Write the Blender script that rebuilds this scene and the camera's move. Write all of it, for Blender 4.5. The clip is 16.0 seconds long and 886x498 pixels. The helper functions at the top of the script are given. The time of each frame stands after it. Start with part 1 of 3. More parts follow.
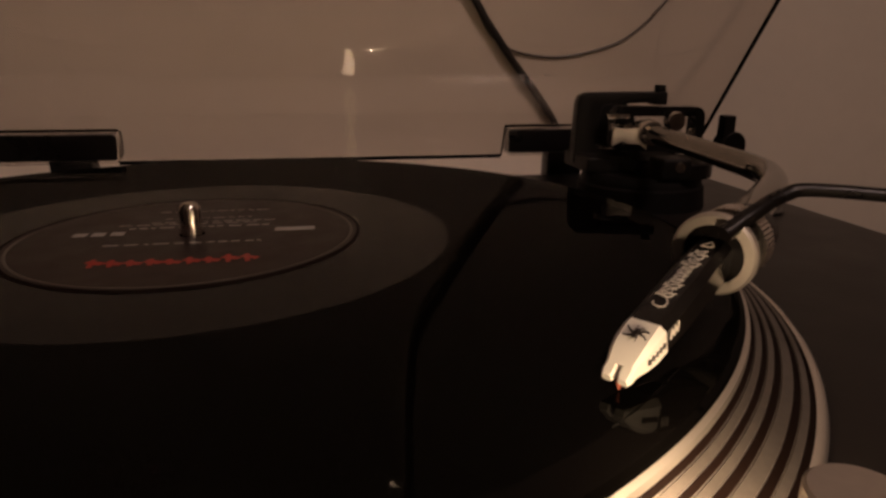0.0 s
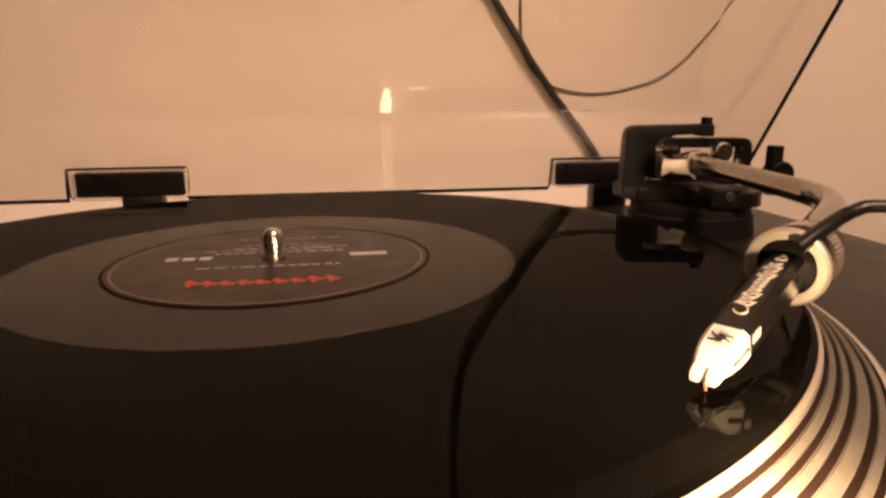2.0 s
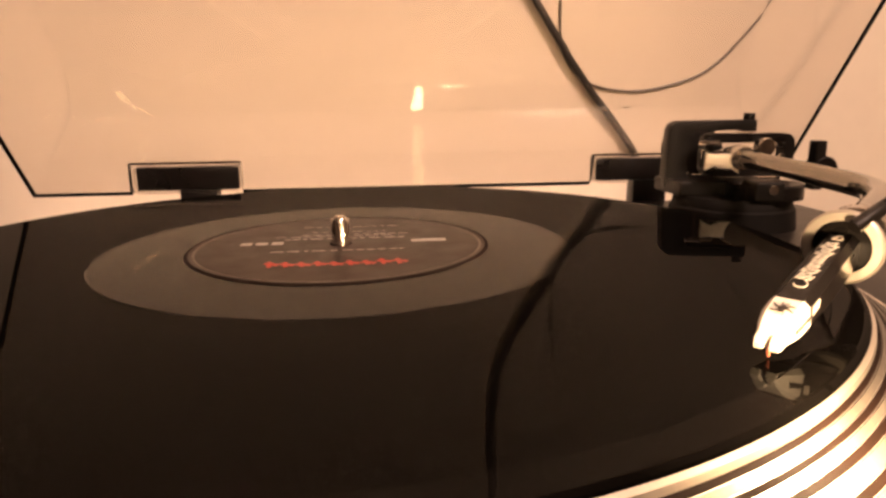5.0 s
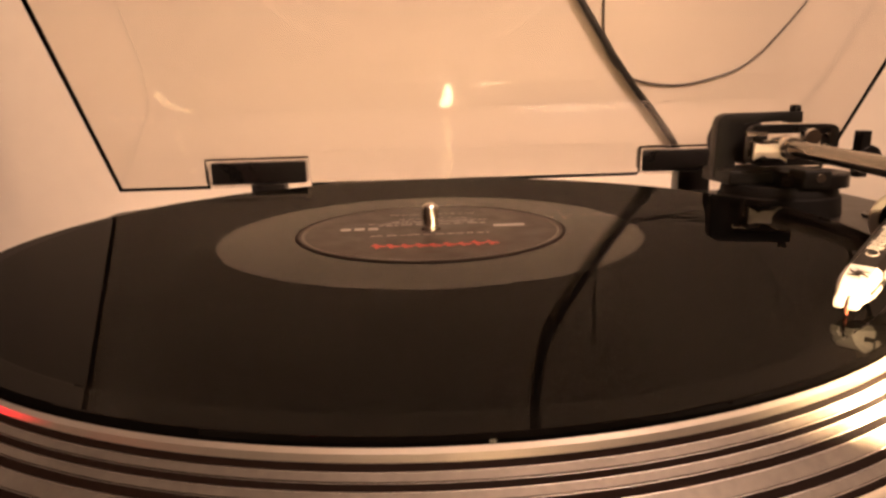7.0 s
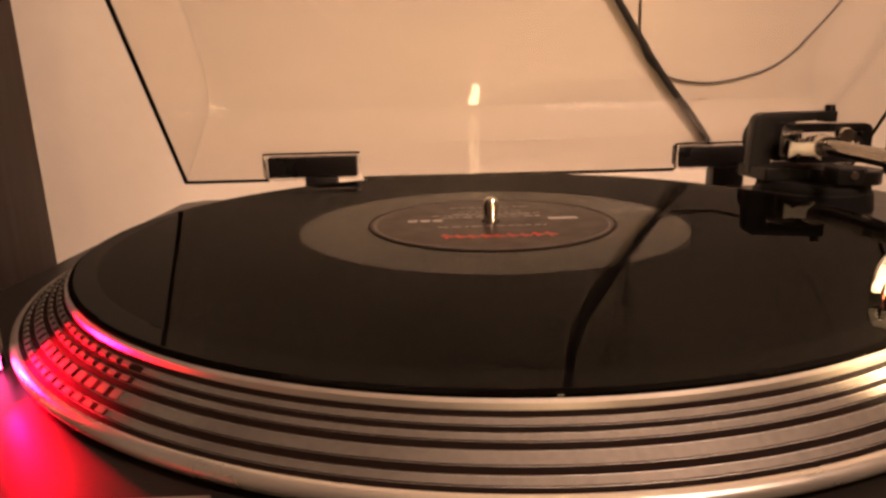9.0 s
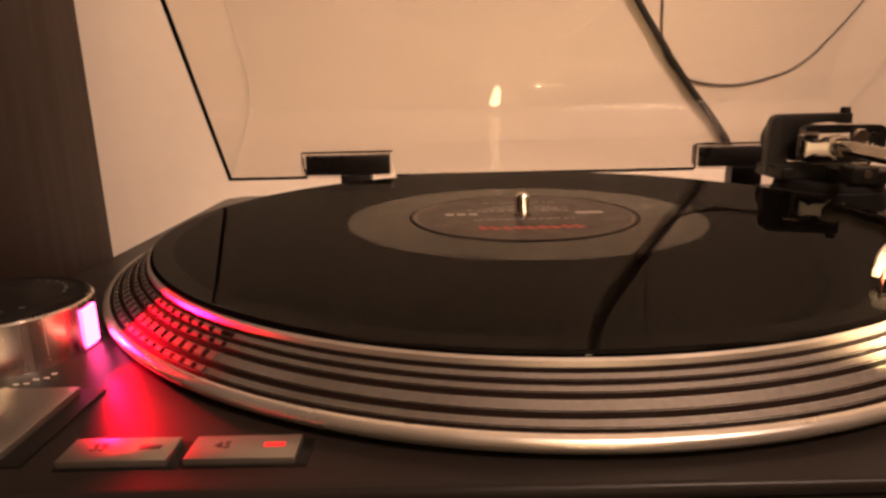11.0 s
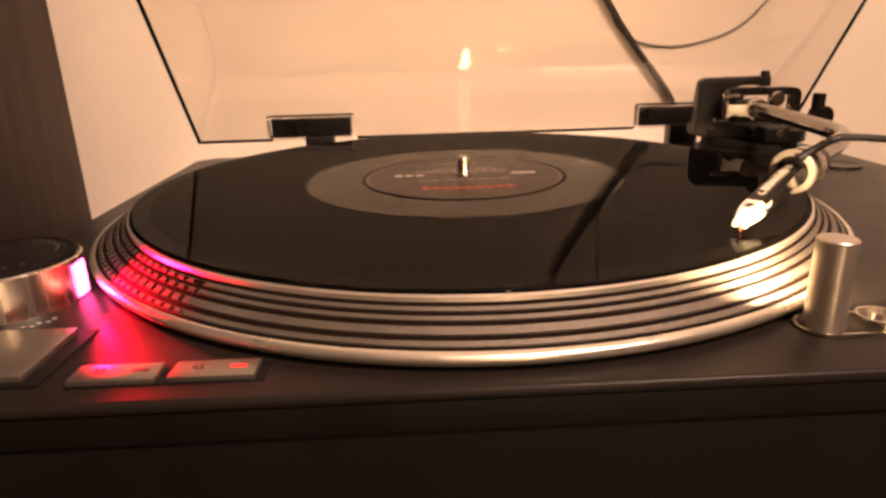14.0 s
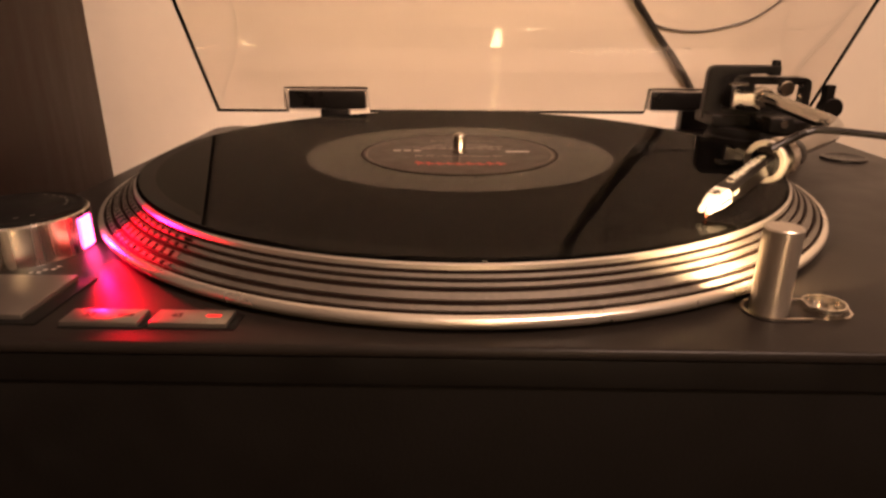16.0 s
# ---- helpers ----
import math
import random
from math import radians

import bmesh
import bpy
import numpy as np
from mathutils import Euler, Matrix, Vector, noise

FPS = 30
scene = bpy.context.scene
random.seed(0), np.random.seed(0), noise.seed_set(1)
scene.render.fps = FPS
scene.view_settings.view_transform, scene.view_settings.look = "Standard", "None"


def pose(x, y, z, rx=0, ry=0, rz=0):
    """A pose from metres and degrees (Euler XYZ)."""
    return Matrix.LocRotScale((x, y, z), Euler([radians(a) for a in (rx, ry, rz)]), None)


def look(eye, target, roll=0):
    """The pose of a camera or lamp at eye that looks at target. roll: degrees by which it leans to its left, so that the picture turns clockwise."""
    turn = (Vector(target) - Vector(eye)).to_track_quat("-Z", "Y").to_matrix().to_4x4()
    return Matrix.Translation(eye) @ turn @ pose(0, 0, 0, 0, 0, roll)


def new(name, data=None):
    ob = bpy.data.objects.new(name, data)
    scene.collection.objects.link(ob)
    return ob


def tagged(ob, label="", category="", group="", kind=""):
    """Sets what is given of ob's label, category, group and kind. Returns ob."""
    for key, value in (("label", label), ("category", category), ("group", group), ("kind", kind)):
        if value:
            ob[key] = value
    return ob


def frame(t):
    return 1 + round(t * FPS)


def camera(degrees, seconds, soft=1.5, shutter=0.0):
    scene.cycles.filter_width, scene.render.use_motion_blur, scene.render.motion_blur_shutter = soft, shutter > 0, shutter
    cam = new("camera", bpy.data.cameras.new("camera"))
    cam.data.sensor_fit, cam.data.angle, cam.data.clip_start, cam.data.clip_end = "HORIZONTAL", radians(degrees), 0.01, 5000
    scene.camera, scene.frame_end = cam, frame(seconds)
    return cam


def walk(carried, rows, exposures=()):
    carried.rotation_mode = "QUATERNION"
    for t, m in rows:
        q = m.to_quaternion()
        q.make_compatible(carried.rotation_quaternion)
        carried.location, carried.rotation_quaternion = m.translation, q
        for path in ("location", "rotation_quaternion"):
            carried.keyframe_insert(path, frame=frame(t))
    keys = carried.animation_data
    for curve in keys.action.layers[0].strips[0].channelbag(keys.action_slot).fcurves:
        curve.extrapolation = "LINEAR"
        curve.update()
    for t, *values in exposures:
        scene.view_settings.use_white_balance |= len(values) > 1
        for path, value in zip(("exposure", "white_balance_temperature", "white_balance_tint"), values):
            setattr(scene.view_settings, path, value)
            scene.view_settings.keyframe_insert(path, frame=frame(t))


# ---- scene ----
cam = camera(69.75, 16.0, soft=2.8)
# seconds, eye (metres; the spindle's foot on the record is the origin), yaw, pitch, roll
ROWS = [
    (0.0, 0.04195, -0.19394, 0.05087, -10.050, -16.616, 0.362),
    (0.5, 0.03813, -0.19654, 0.05044, -9.398, -15.517, 0.391),
    (1.0, 0.03511, -0.19920, 0.05072, -8.535, -14.533, 0.183),
    (1.5, 0.03081, -0.20108, 0.05046, -7.572, -13.625, -0.560),
    (2.0, 0.02879, -0.20286, 0.04911, -7.238, -13.184, -0.547),
    (2.5, 0.02891, -0.20382, 0.04921, -6.971, -13.398, -0.524),
    (3.0, 0.02699, -0.20528, 0.04873, -6.702, -13.260, -0.447),
    (3.5, 0.02506, -0.20718, 0.04784, -6.216, -13.195, -0.305),
    (4.0, 0.02232, -0.20874, 0.04623, -5.449, -12.995, -0.456),
    (6.5, -0.00043, -0.22810, 0.04904, -4.241, -13.385, -1.106),
    (7.0, -0.00864, -0.23448, 0.04859, -3.182, -13.490, -1.458),
    (7.5, -0.01268, -0.23922, 0.04946, -2.415, -13.762, -1.465),
    (8.0, -0.01677, -0.24465, 0.04953, -2.293, -13.904, -1.475),
    (8.5, -0.02090, -0.25009, 0.05060, -1.950, -13.943, -1.285),
    (9.0, -0.02633, -0.25475, 0.05331, -1.449, -14.161, -1.372),
    (9.5, -0.03116, -0.25972, 0.05203, -1.025, -14.033, -1.101),
    (10.0, -0.03515, -0.26455, 0.05338, 0.241, -14.017, -1.393),
    (12.5, -0.03249, -0.29539, 0.05726, -0.943, -15.513, -1.506),
    (13.0, -0.02880, -0.30039, 0.06032, -1.650, -16.625, -1.798),
    (13.5, -0.02586, -0.30516, 0.06416, -1.898, -17.586, -1.793),
    (14.0, -0.02107, -0.31025, 0.06485, -1.805, -18.298, -1.681),
    (14.5, -0.01846, -0.31380, 0.06717, -1.326, -18.933, -1.273),
    (15.0, -0.00950, -0.31768, 0.06752, -0.758, -19.420, -0.030),
    (15.5, -0.00709, -0.32074, 0.06794, 0.080, -19.812, -0.044),
    (16.0, -0.00152, -0.32284, 0.06671, 1.183, -20.306, 0.166),
]
EXPOSURES = [(0.0, -2.55, 5650, 10), (0.5, -2.55, 5650, 10), (1.0, -2.25, 5750, 10), (1.5, -1.5, 6050, 10), (2.0, -0.45, 6350, 10), (2.5, -0.1, 6500, 10), (3.0, 0.0, 6500, 10), (4.0, 0.0, 6500, 10), (6.5, -0.05, 6500, 10), (8.5, -0.3, 6500, 10), (10.0, -0.4, 6500, 10), (12.5, -0.27, 6500, 10), (13.5, 0.06, 6500, 10), (15.0, 0.12, 6500, 10), (15.5, 0.03, 6500, 10), (16.0, -0.22, 6500, 10)]
walk(cam, [(t, pose(x, y, z, 0, 0, yaw) @ pose(0, 0, 0, 90 + pitch) @ pose(0, 0, 0, 0, 0, roll)) for t, x, y, z, yaw, pitch, roll in ROWS], EXPOSURES)

# ---- world and lamps: a room at night, one warm room lamp, the deck's own stylus lamp and strobe ----
world = bpy.data.worlds.new("night_room")
world.use_nodes = True
world.node_tree.nodes["Background"].inputs[0].default_value = (1.0, 0.72, 0.48, 1)
world.node_tree.nodes["Background"].inputs[1].default_value = 0.02
scene.world = world

room_lamp = bpy.data.lights.new("ceiling_lamp_light", "AREA")
room_lamp.shape, room_lamp.size, room_lamp.energy, room_lamp.color = "DISK", 0.42, 43.0, (1.0, 0.648, 0.488)
new("ceiling_lamp_light", room_lamp).matrix_world = look((0.56, -0.85, 1.32), (0.05, 0.2, 0.05))

stylus_lamp = bpy.data.lights.new("stylus_lamp_light", "SPOT")
stylus_lamp.energy, stylus_lamp.color = 0.44, (1.0, 0.63, 0.33)
stylus_lamp.spot_size, stylus_lamp.spot_blend, stylus_lamp.shadow_soft_size = radians(166), 0.05, 0.0032
new("stylus_lamp_light", stylus_lamp).matrix_world = look((0.0905, -0.1392, 0.0066), (0.0705, -0.0492, -0.0150))

strobe_lamp = bpy.data.lights.new("strobe_light", "SPOT")
strobe_lamp.energy, strobe_lamp.color, strobe_lamp.shadow_soft_size = 1.3, (1.0, 0.0003, 0.014), 0.0012
strobe_lamp.spot_size, strobe_lamp.spot_blend = radians(110), 0.55
new("strobe_light", strobe_lamp).matrix_world = look((-0.1362, -0.1035, -0.0085), (-0.1052, -0.1165, 0.0070))


# ---- materials ----
def material(name, colour, rough=0.5, metal=0.0, vary=0.15, scale=60.0, bump=0.0, bump_scale=400.0, coat=0.0, stretch=(1, 1, 1), spec=0.5, rough_vary=0.15):
    """A painted, plastic or metal surface: two scales of noise in its colour and roughness, and a fine relief. Sizes in metres."""
    m = bpy.data.materials.new(name)
    m.use_nodes = True
    n, l = m.node_tree.nodes, m.node_tree.links
    b = n["Principled BSDF"]
    b.inputs["Metallic"].default_value, b.inputs["Coat Weight"].default_value = metal, coat
    b.inputs["Specular IOR Level"].default_value = spec
    place = n.new("ShaderNodeTexCoord")
    mapping = n.new("ShaderNodeMapping")
    mapping.inputs["Scale"].default_value = stretch
    l.new(place.outputs["Object"], mapping.inputs["Vector"])
    big, small = n.new("ShaderNodeTexNoise"), n.new("ShaderNodeTexNoise")
    big.inputs["Scale"].default_value, big.inputs["Detail"].default_value = scale, 4
    small.inputs["Scale"].default_value, small.inputs["Detail"].default_value = scale * 14, 3
    for t in (big, small):
        l.new(mapping.outputs[0], t.inputs["Vector"])
    add = n.new("ShaderNodeMath")
    add.operation = "MULTIPLY_ADD"
    add.inputs[1].default_value = 0.5
    l.new(small.outputs["Fac"], add.inputs[0])
    half = n.new("ShaderNodeMath")
    half.operation = "MULTIPLY"
    half.inputs[1].default_value = 0.5
    l.new(big.outputs["Fac"], half.inputs[0])
    l.new(half.outputs[0], add.inputs[2])
    ramp = n.new("ShaderNodeMapRange")
    ramp.inputs[1].default_value, ramp.inputs[2].default_value = 0.25, 0.75
    ramp.inputs[3].default_value, ramp.inputs[4].default_value = 1 - vary, 1 + vary
    l.new(add.outputs[0], ramp.inputs[0])
    mul = n.new("ShaderNodeVectorMath")
    mul.operation = "SCALE"
    mul.inputs[0].default_value = colour
    l.new(ramp.outputs[0], mul.inputs["Scale"])
    l.new(mul.outputs[0], b.inputs["Base Color"])
    rr = n.new("ShaderNodeMapRange")
    rr.inputs[1].default_value, rr.inputs[2].default_value = 0.3, 0.7
    rr.inputs[3].default_value, rr.inputs[4].default_value = rough * (1 - rough_vary), rough * (1 + rough_vary)
    l.new(big.outputs["Fac"], rr.inputs[0])
    l.new(rr.outputs[0], b.inputs["Roughness"])
    if bump:
        tex, bp = n.new("ShaderNodeTexNoise"), n.new("ShaderNodeBump")
        tex.inputs["Scale"].default_value, tex.inputs["Detail"].default_value = bump_scale, 3
        l.new(mapping.outputs[0], tex.inputs["Vector"])
        bp.inputs["Strength"].default_value, bp.inputs["Distance"].default_value = bump, 0.001
        l.new(tex.outputs["Fac"], bp.inputs["Height"])
        l.new(bp.outputs[0], b.inputs["Normal"])
    return m


def glow(name, colour, strength):
    m = bpy.data.materials.new(name)
    m.use_nodes = True
    b = m.node_tree.nodes["Principled BSDF"]
    b.inputs["Base Color"].default_value = (*colour, 1)
    b.inputs["Emission Color"].default_value = (*colour, 1)
    b.inputs["Emission Strength"].default_value = strength
    return m


def vinyl(name, rough, ripple, colour, ior, land=1.0):
    """Black pressed vinyl. land: the share of flat shiny ground between the matt groove walls."""
    m = bpy.data.materials.new(name)
    m.use_nodes = True
    n, l = m.node_tree.nodes, m.node_tree.links
    b = n["Principled BSDF"]
    b.inputs["Base Color"].default_value = (*colour, 1)
    b.inputs["Roughness"].default_value = rough
    b.inputs["IOR"].default_value = ior
    place, length = n.new("ShaderNodeTexCoord"), n.new("ShaderNodeVectorMath")
    length.operation = "LENGTH"
    l.new(place.outputs["Object"], length.inputs[0])
    scaled = n.new("ShaderNodeMath")
    scaled.operation = "MULTIPLY"
    scaled.inputs[1].default_value = 260.0
    l.new(length.outputs["Value"], scaled.inputs[0])
    bands = n.new("ShaderNodeTexNoise")
    bands.noise_dimensions = "1D"
    bands.inputs["Scale"].default_value, bands.inputs["Detail"].default_value = 1.0, 6
    l.new(scaled.outputs[0], bands.inputs["W"])
    rr = n.new("ShaderNodeMapRange")
    rr.inputs[3].default_value, rr.inputs[4].default_value = rough * (1 - ripple), rough * (1 + ripple)
    l.new(bands.outputs["Fac"], rr.inputs[0])
    dust = n.new("ShaderNodeTexNoise")
    dust.inputs["Scale"].default_value, dust.inputs["Detail"].default_value = 90.0, 5
    l.new(place.outputs["Object"], dust.inputs["Vector"])
    plus = n.new("ShaderNodeMath")
    plus.operation = "MULTIPLY_ADD"
    plus.inputs[1].default_value = rough * 0.25
    l.new(dust.outputs["Fac"], plus.inputs[0])
    l.new(rr.outputs[0], plus.inputs[2])
    l.new(plus.outputs[0], b.inputs["Roughness"])
    if land < 1.0:
        walls, mix, out = n.new("ShaderNodeBsdfPrincipled"), n.new("ShaderNodeMixShader"), n["Material Output"]
        walls.inputs["Base Color"].default_value = (*colour, 1)
        walls.inputs["Roughness"].default_value, walls.inputs["Specular IOR Level"].default_value = 0.6, 0.0
        mix.inputs[0].default_value = land
        l.new(walls.outputs[0], mix.inputs[1])
        l.new(b.outputs[0], mix.inputs[2])
        l.new(mix.outputs[0], out.inputs["Surface"])
    return m


def acrylic(name):
    """Clear acrylic with a slight smoky tint and hair scratches."""
    m = bpy.data.materials.new(name)
    m.use_nodes = True
    n, l = m.node_tree.nodes, m.node_tree.links
    b = n["Principled BSDF"]
    b.inputs["Base Color"].default_value = (0.85, 0.825, 0.795, 1)
    b.inputs["Transmission Weight"].default_value = 1.0
    b.inputs["IOR"].default_value = 1.49
    b.inputs["Coat Weight"].default_value, b.inputs["Coat Roughness"].default_value = 0.15, 0.07
    place, tex, rr = n.new("ShaderNodeTexCoord"), n.new("ShaderNodeTexNoise"), n.new("ShaderNodeMapRange")
    tex.inputs["Scale"].default_value, tex.inputs["Detail"].default_value = 14.0, 6
    l.new(place.outputs["Object"], tex.inputs["Vector"])
    rr.inputs[1].default_value, rr.inputs[2].default_value = 0.35, 0.7
    rr.inputs[3].default_value, rr.inputs[4].default_value = 0.0, 0.02
    l.new(tex.outputs["Fac"], rr.inputs[0])
    l.new(rr.outputs[0], b.inputs["Roughness"])
    return m


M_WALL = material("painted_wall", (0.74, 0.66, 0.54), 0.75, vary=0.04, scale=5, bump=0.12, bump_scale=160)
# for the unseen walls: the room's dimness is put into this colour
M_ROOM = material("darkened_room_wall_paint", (0.20, 0.16, 0.125), 0.8, vary=0.05, scale=4)
M_CEIL = material("ceiling_paint", (0.55, 0.49, 0.41), 0.85, vary=0.03, scale=4)
M_FLOOR = material("floor_boards", (0.20, 0.12, 0.07), 0.5, vary=0.3, scale=3, stretch=(1, 6, 1))
M_TABLE = material("dark_table_wood", (0.05, 0.032, 0.022), 0.45, vary=0.35, scale=8, stretch=(1, 9, 9), bump=0.1)
M_CABINET = material("brown_veneer", (0.022, 0.011, 0.0075), 0.5, spec=0.3, vary=0.4, scale=22, stretch=(6, 6, 0.35), bump=0.12, bump_scale=250)
M_DECK = material("dark_grey_deck_paint", (0.0150, 0.0124, 0.0106), 0.36, spec=0.16, vary=0.12, scale=40, bump=0.05, bump_scale=1800, rough_vary=0.1)
M_SIDE = material("black_side_paint", (0.005, 0.0045, 0.004), 0.5, vary=0.2, scale=50, spec=0.2)
M_RUBBER = material("black_rubber", (0.005, 0.0042, 0.0036), 0.65, spec=0.15, vary=0.2, scale=60, bump=0.1, bump_scale=900)
M_BLACK = material("black_plastic", (0.006, 0.005, 0.0045), 0.30, spec=0.35, vary=0.2, scale=90, bump=0.03, bump_scale=1500)
M_MATT = material("matt_black_metal", (0.008, 0.007, 0.006), 0.42, spec=0.3, vary=0.25, scale=120, bump=0.06, bump_scale=2500)
M_FELT = material("black_felt", (0.010, 0.009, 0.009), 0.95, vary=0.3, scale=200, bump=0.4, bump_scale=3000, spec=0.1)
M_CHROME = material("polished_steel", (0.72, 0.68, 0.62), 0.2, 1.0, vary=0.05, scale=150)
M_TUBE = material("satin_arm_tube", (0.34, 0.32, 0.29), 0.09, 1.0, vary=0.06, scale=150)
M_BRUSH = material("brushed_aluminium", (0.60, 0.56, 0.51), 0.24, 1.0, vary=0.28, scale=240, stretch=(1, 1, 0.012), bump=0.06, bump_scale=900, rough_vary=0.35)
M_PLATE = material("platter_aluminium", (0.62, 0.58, 0.52), 0.47, 1.0, vary=0.08, scale=30, bump=0.02, bump_scale=700)
M_BAND = material("dull_platter_aluminium", (0.182, 0.162, 0.138), 0.55, 0.7, vary=0.22, scale=40, bump=0.03, bump_scale=900)
M_PILLAR = material("satin_lamp_aluminium", (0.60, 0.555, 0.49), 0.33, 0.88, vary=0.08, scale=60, stretch=(1, 1, 0.05))
M_RIM = material("polished_platter_rim", (0.84, 0.79, 0.70), 0.30, 0.88, vary=0.06, scale=40)
M_LIP = material("satin_platter_lip", (0.70, 0.65, 0.57), 0.40, 0.85, vary=0.06, scale=40)
M_GROOVE = material("dark_platter_groove", (0.009, 0.0045, 0.003), 0.7, vary=0.2, scale=80, spec=0.06)
M_SILVER = material("silver_button", (0.36, 0.33, 0.295), 0.34, 0.9, vary=0.08, scale=200, bump=0.04, bump_scale=3000)
M_WHITE = material("white_cartridge_plastic", (0.80, 0.78, 0.70), 0.35, vary=0.03, scale=300)
M_PINK = material("pink_plastic", (0.55, 0.16, 0.10), 0.4, vary=0.1, scale=400)
M_INK = material("dark_print", (0.02, 0.015, 0.012), 0.5, vary=0.1)
M_PALE = material("pale_print", (0.60, 0.57, 0.52), 0.5, vary=0.06, scale=500)
M_LABEL = material("dark_brown_label_paper", (0.024, 0.015, 0.012), 0.36, vary=0.2, scale=90, bump=0.05, bump_scale=1500, spec=0.12)
M_LABEL_GREY = material("grey_label_print", (0.42, 0.39, 0.35), 0.5, vary=0.25, scale=300)
M_RED = material("red_label_print", (0.42, 0.035, 0.02), 0.5, vary=0.25, scale=250)
M_GROOVED = vinyl("grooved_vinyl", 0.012, 0.4, (0.0016, 0.0014, 0.0012), 1.48, 0.145)
M_LEADIN = vinyl("smooth_lead_in_vinyl", 0.01, 0.2, (0.003, 0.0026, 0.0022), 1.45, 0.20)
M_SMOOTH = vinyl("smooth_runout_vinyl", 0.01, 0.2, (0.005, 0.0046, 0.0042), 1.42, 0.52)
M_CLEAR = acrylic("clear_acrylic")
M_CABLE = material("black_cable_sheath", (0.018, 0.015, 0.013), 0.45, vary=0.2, scale=80)
M_WIRE = material("grey_wire_sheath", (0.10, 0.085, 0.07), 0.4, vary=0.15, scale=80)
M_BULB = glow("stylus_lamp_glow", (1.0, 0.62, 0.28), 260.0)
M_STROBE = glow("strobe_glow", (1.0, 0.05, 0.24), 22.0)
M_LED = glow("red_led_glow", (1.0, 0.03, 0.03), 0.5)
# glow of the unseen column added for the dust cover's streak
M_COLUMN = glow("added_column_glow", (1.0, 0.62, 0.33), 31.0)
M_SHADE = glow("lamp_shade_glow", (1.0, 0.66, 0.38), 0.7)


# ---- mesh tools ----
def lathe(profile, centre=(0, 0), steps=96, start=0.0, end=360.0, axis=None):
    """A profile of (radius, height) turned about z at centre; or, with axis, about the line from axis[0] to axis[1]."""
    bm = bmesh.new()
    whole = abs(end - start - 360) < 1e-6
    count = steps if whole else steps + 1
    rings = []
    for i in range(count):
        a = radians(start + (end - start) * i / steps)
        rings.append([bm.verts.new((r * math.cos(a), r * math.sin(a), z)) for r, z in profile])
    for i in range(steps):
        p, q = rings[i], rings[(i + 1) % count]
        for j in range(len(profile) - 1):
            quad = [p[j], q[j], q[j + 1], p[j + 1]]
            bm.faces.new(quad)
    bmesh.ops.remove_doubles(bm, verts=bm.verts, dist=1e-7)
    if axis:
        way = Vector(axis[1]) - Vector(axis[0])
        bm.transform(Matrix.Translation(axis[0]) @ way.to_track_quat("Z", "Y").to_matrix().to_4x4())
    else:
        bm.transform(Matrix.Translation((*centre, 0)))
    bmesh.ops.recalc_face_normals(bm, faces=bm.faces)
    return bm


def box(lo, hi, bevel=0.0, segments=2, turn=None):
    bm = bmesh.new()
    bmesh.ops.create_cube(bm, size=1)
    bm.transform(Matrix.LocRotScale([(a + b) / 2 for a, b in zip(lo, hi)], None, [abs(b - a) for a, b in zip(lo, hi)]))
    if bevel:
        bmesh.ops.bevel(bm, geom=list(bm.edges), offset=bevel, segments=segments, profile=0.6, affect="EDGES")
    if turn:
        bm.transform(turn)
    return bm


def prism(outline, z0, z1, bevel=0.0, segments=2, m=None):
    """A closed outline of (x, y), extruded from z0 to z1."""
    bm = bmesh.new()
    low = bm.faces.new([bm.verts.new((x, y, z0)) for x, y in outline])
    up = bmesh.ops.extrude_face_region(bm, geom=[low])
    bmesh.ops.translate(bm, vec=(0, 0, z1 - z0), verts=[v for v in up["geom"] if isinstance(v, bmesh.types.BMVert)])
    bmesh.ops.recalc_face_normals(bm, faces=bm.faces)
    if bevel:
        bmesh.ops.bevel(bm, geom=list(bm.edges), offset=bevel, segments=segments, profile=0.6, affect="EDGES", clamp_overlap=True)
    if m:
        bm.transform(m)
    return bm


def spline(points, per=12):
    """Catmull-Rom through the points."""
    pts = [Vector(p) for p in points]
    pts = [2 * pts[0] - pts[1]] + pts + [2 * pts[-1] - pts[-2]]
    out = []
    for i in range(1, len(pts) - 2):
        a, b, c, d = pts[i - 1:i + 3]
        for k in range(per):
            t = k / per
            out.append(0.5 * ((2 * b) + (c - a) * t + (2 * a - 5 * b + 4 * c - d) * t * t + (3 * b - a - 3 * c + d) * t ** 3))
    return out + [pts[-2]]


def tube(points, radius, sides=12, per=12, flat=1.0):
    """A tube along a smooth line; radius is a number or one per point of the line's run (start, end). flat squeezes it."""
    line = spline(points, per)
    r0, r1 = radius if isinstance(radius, tuple) else (radius, radius)
    bm = bmesh.new()
    rings = []
    side = None
    for i, p in enumerate(line):
        way = (line[min(i + 1, len(line) - 1)] - line[max(i - 1, 0)]).normalized()
        side = way.orthogonal().normalized() if side is None else (side - way * side.dot(way)).normalized()
        up = way.cross(side)
        r = r0 + (r1 - r0) * i / (len(line) - 1)
        rings.append([bm.verts.new(p + r * (math.cos(2 * math.pi * k / sides) * side + flat * math.sin(2 * math.pi * k / sides) * up)) for k in range(sides)])
    for p, q in zip(rings, rings[1:]):
        for k in range(sides):
            bm.faces.new([p[k], p[(k + 1) % sides], q[(k + 1) % sides], q[k]])
    bm.faces.new(rings[0][::-1])
    bm.faces.new(rings[-1])
    bmesh.ops.recalc_face_normals(bm, faces=bm.faces)
    return bm


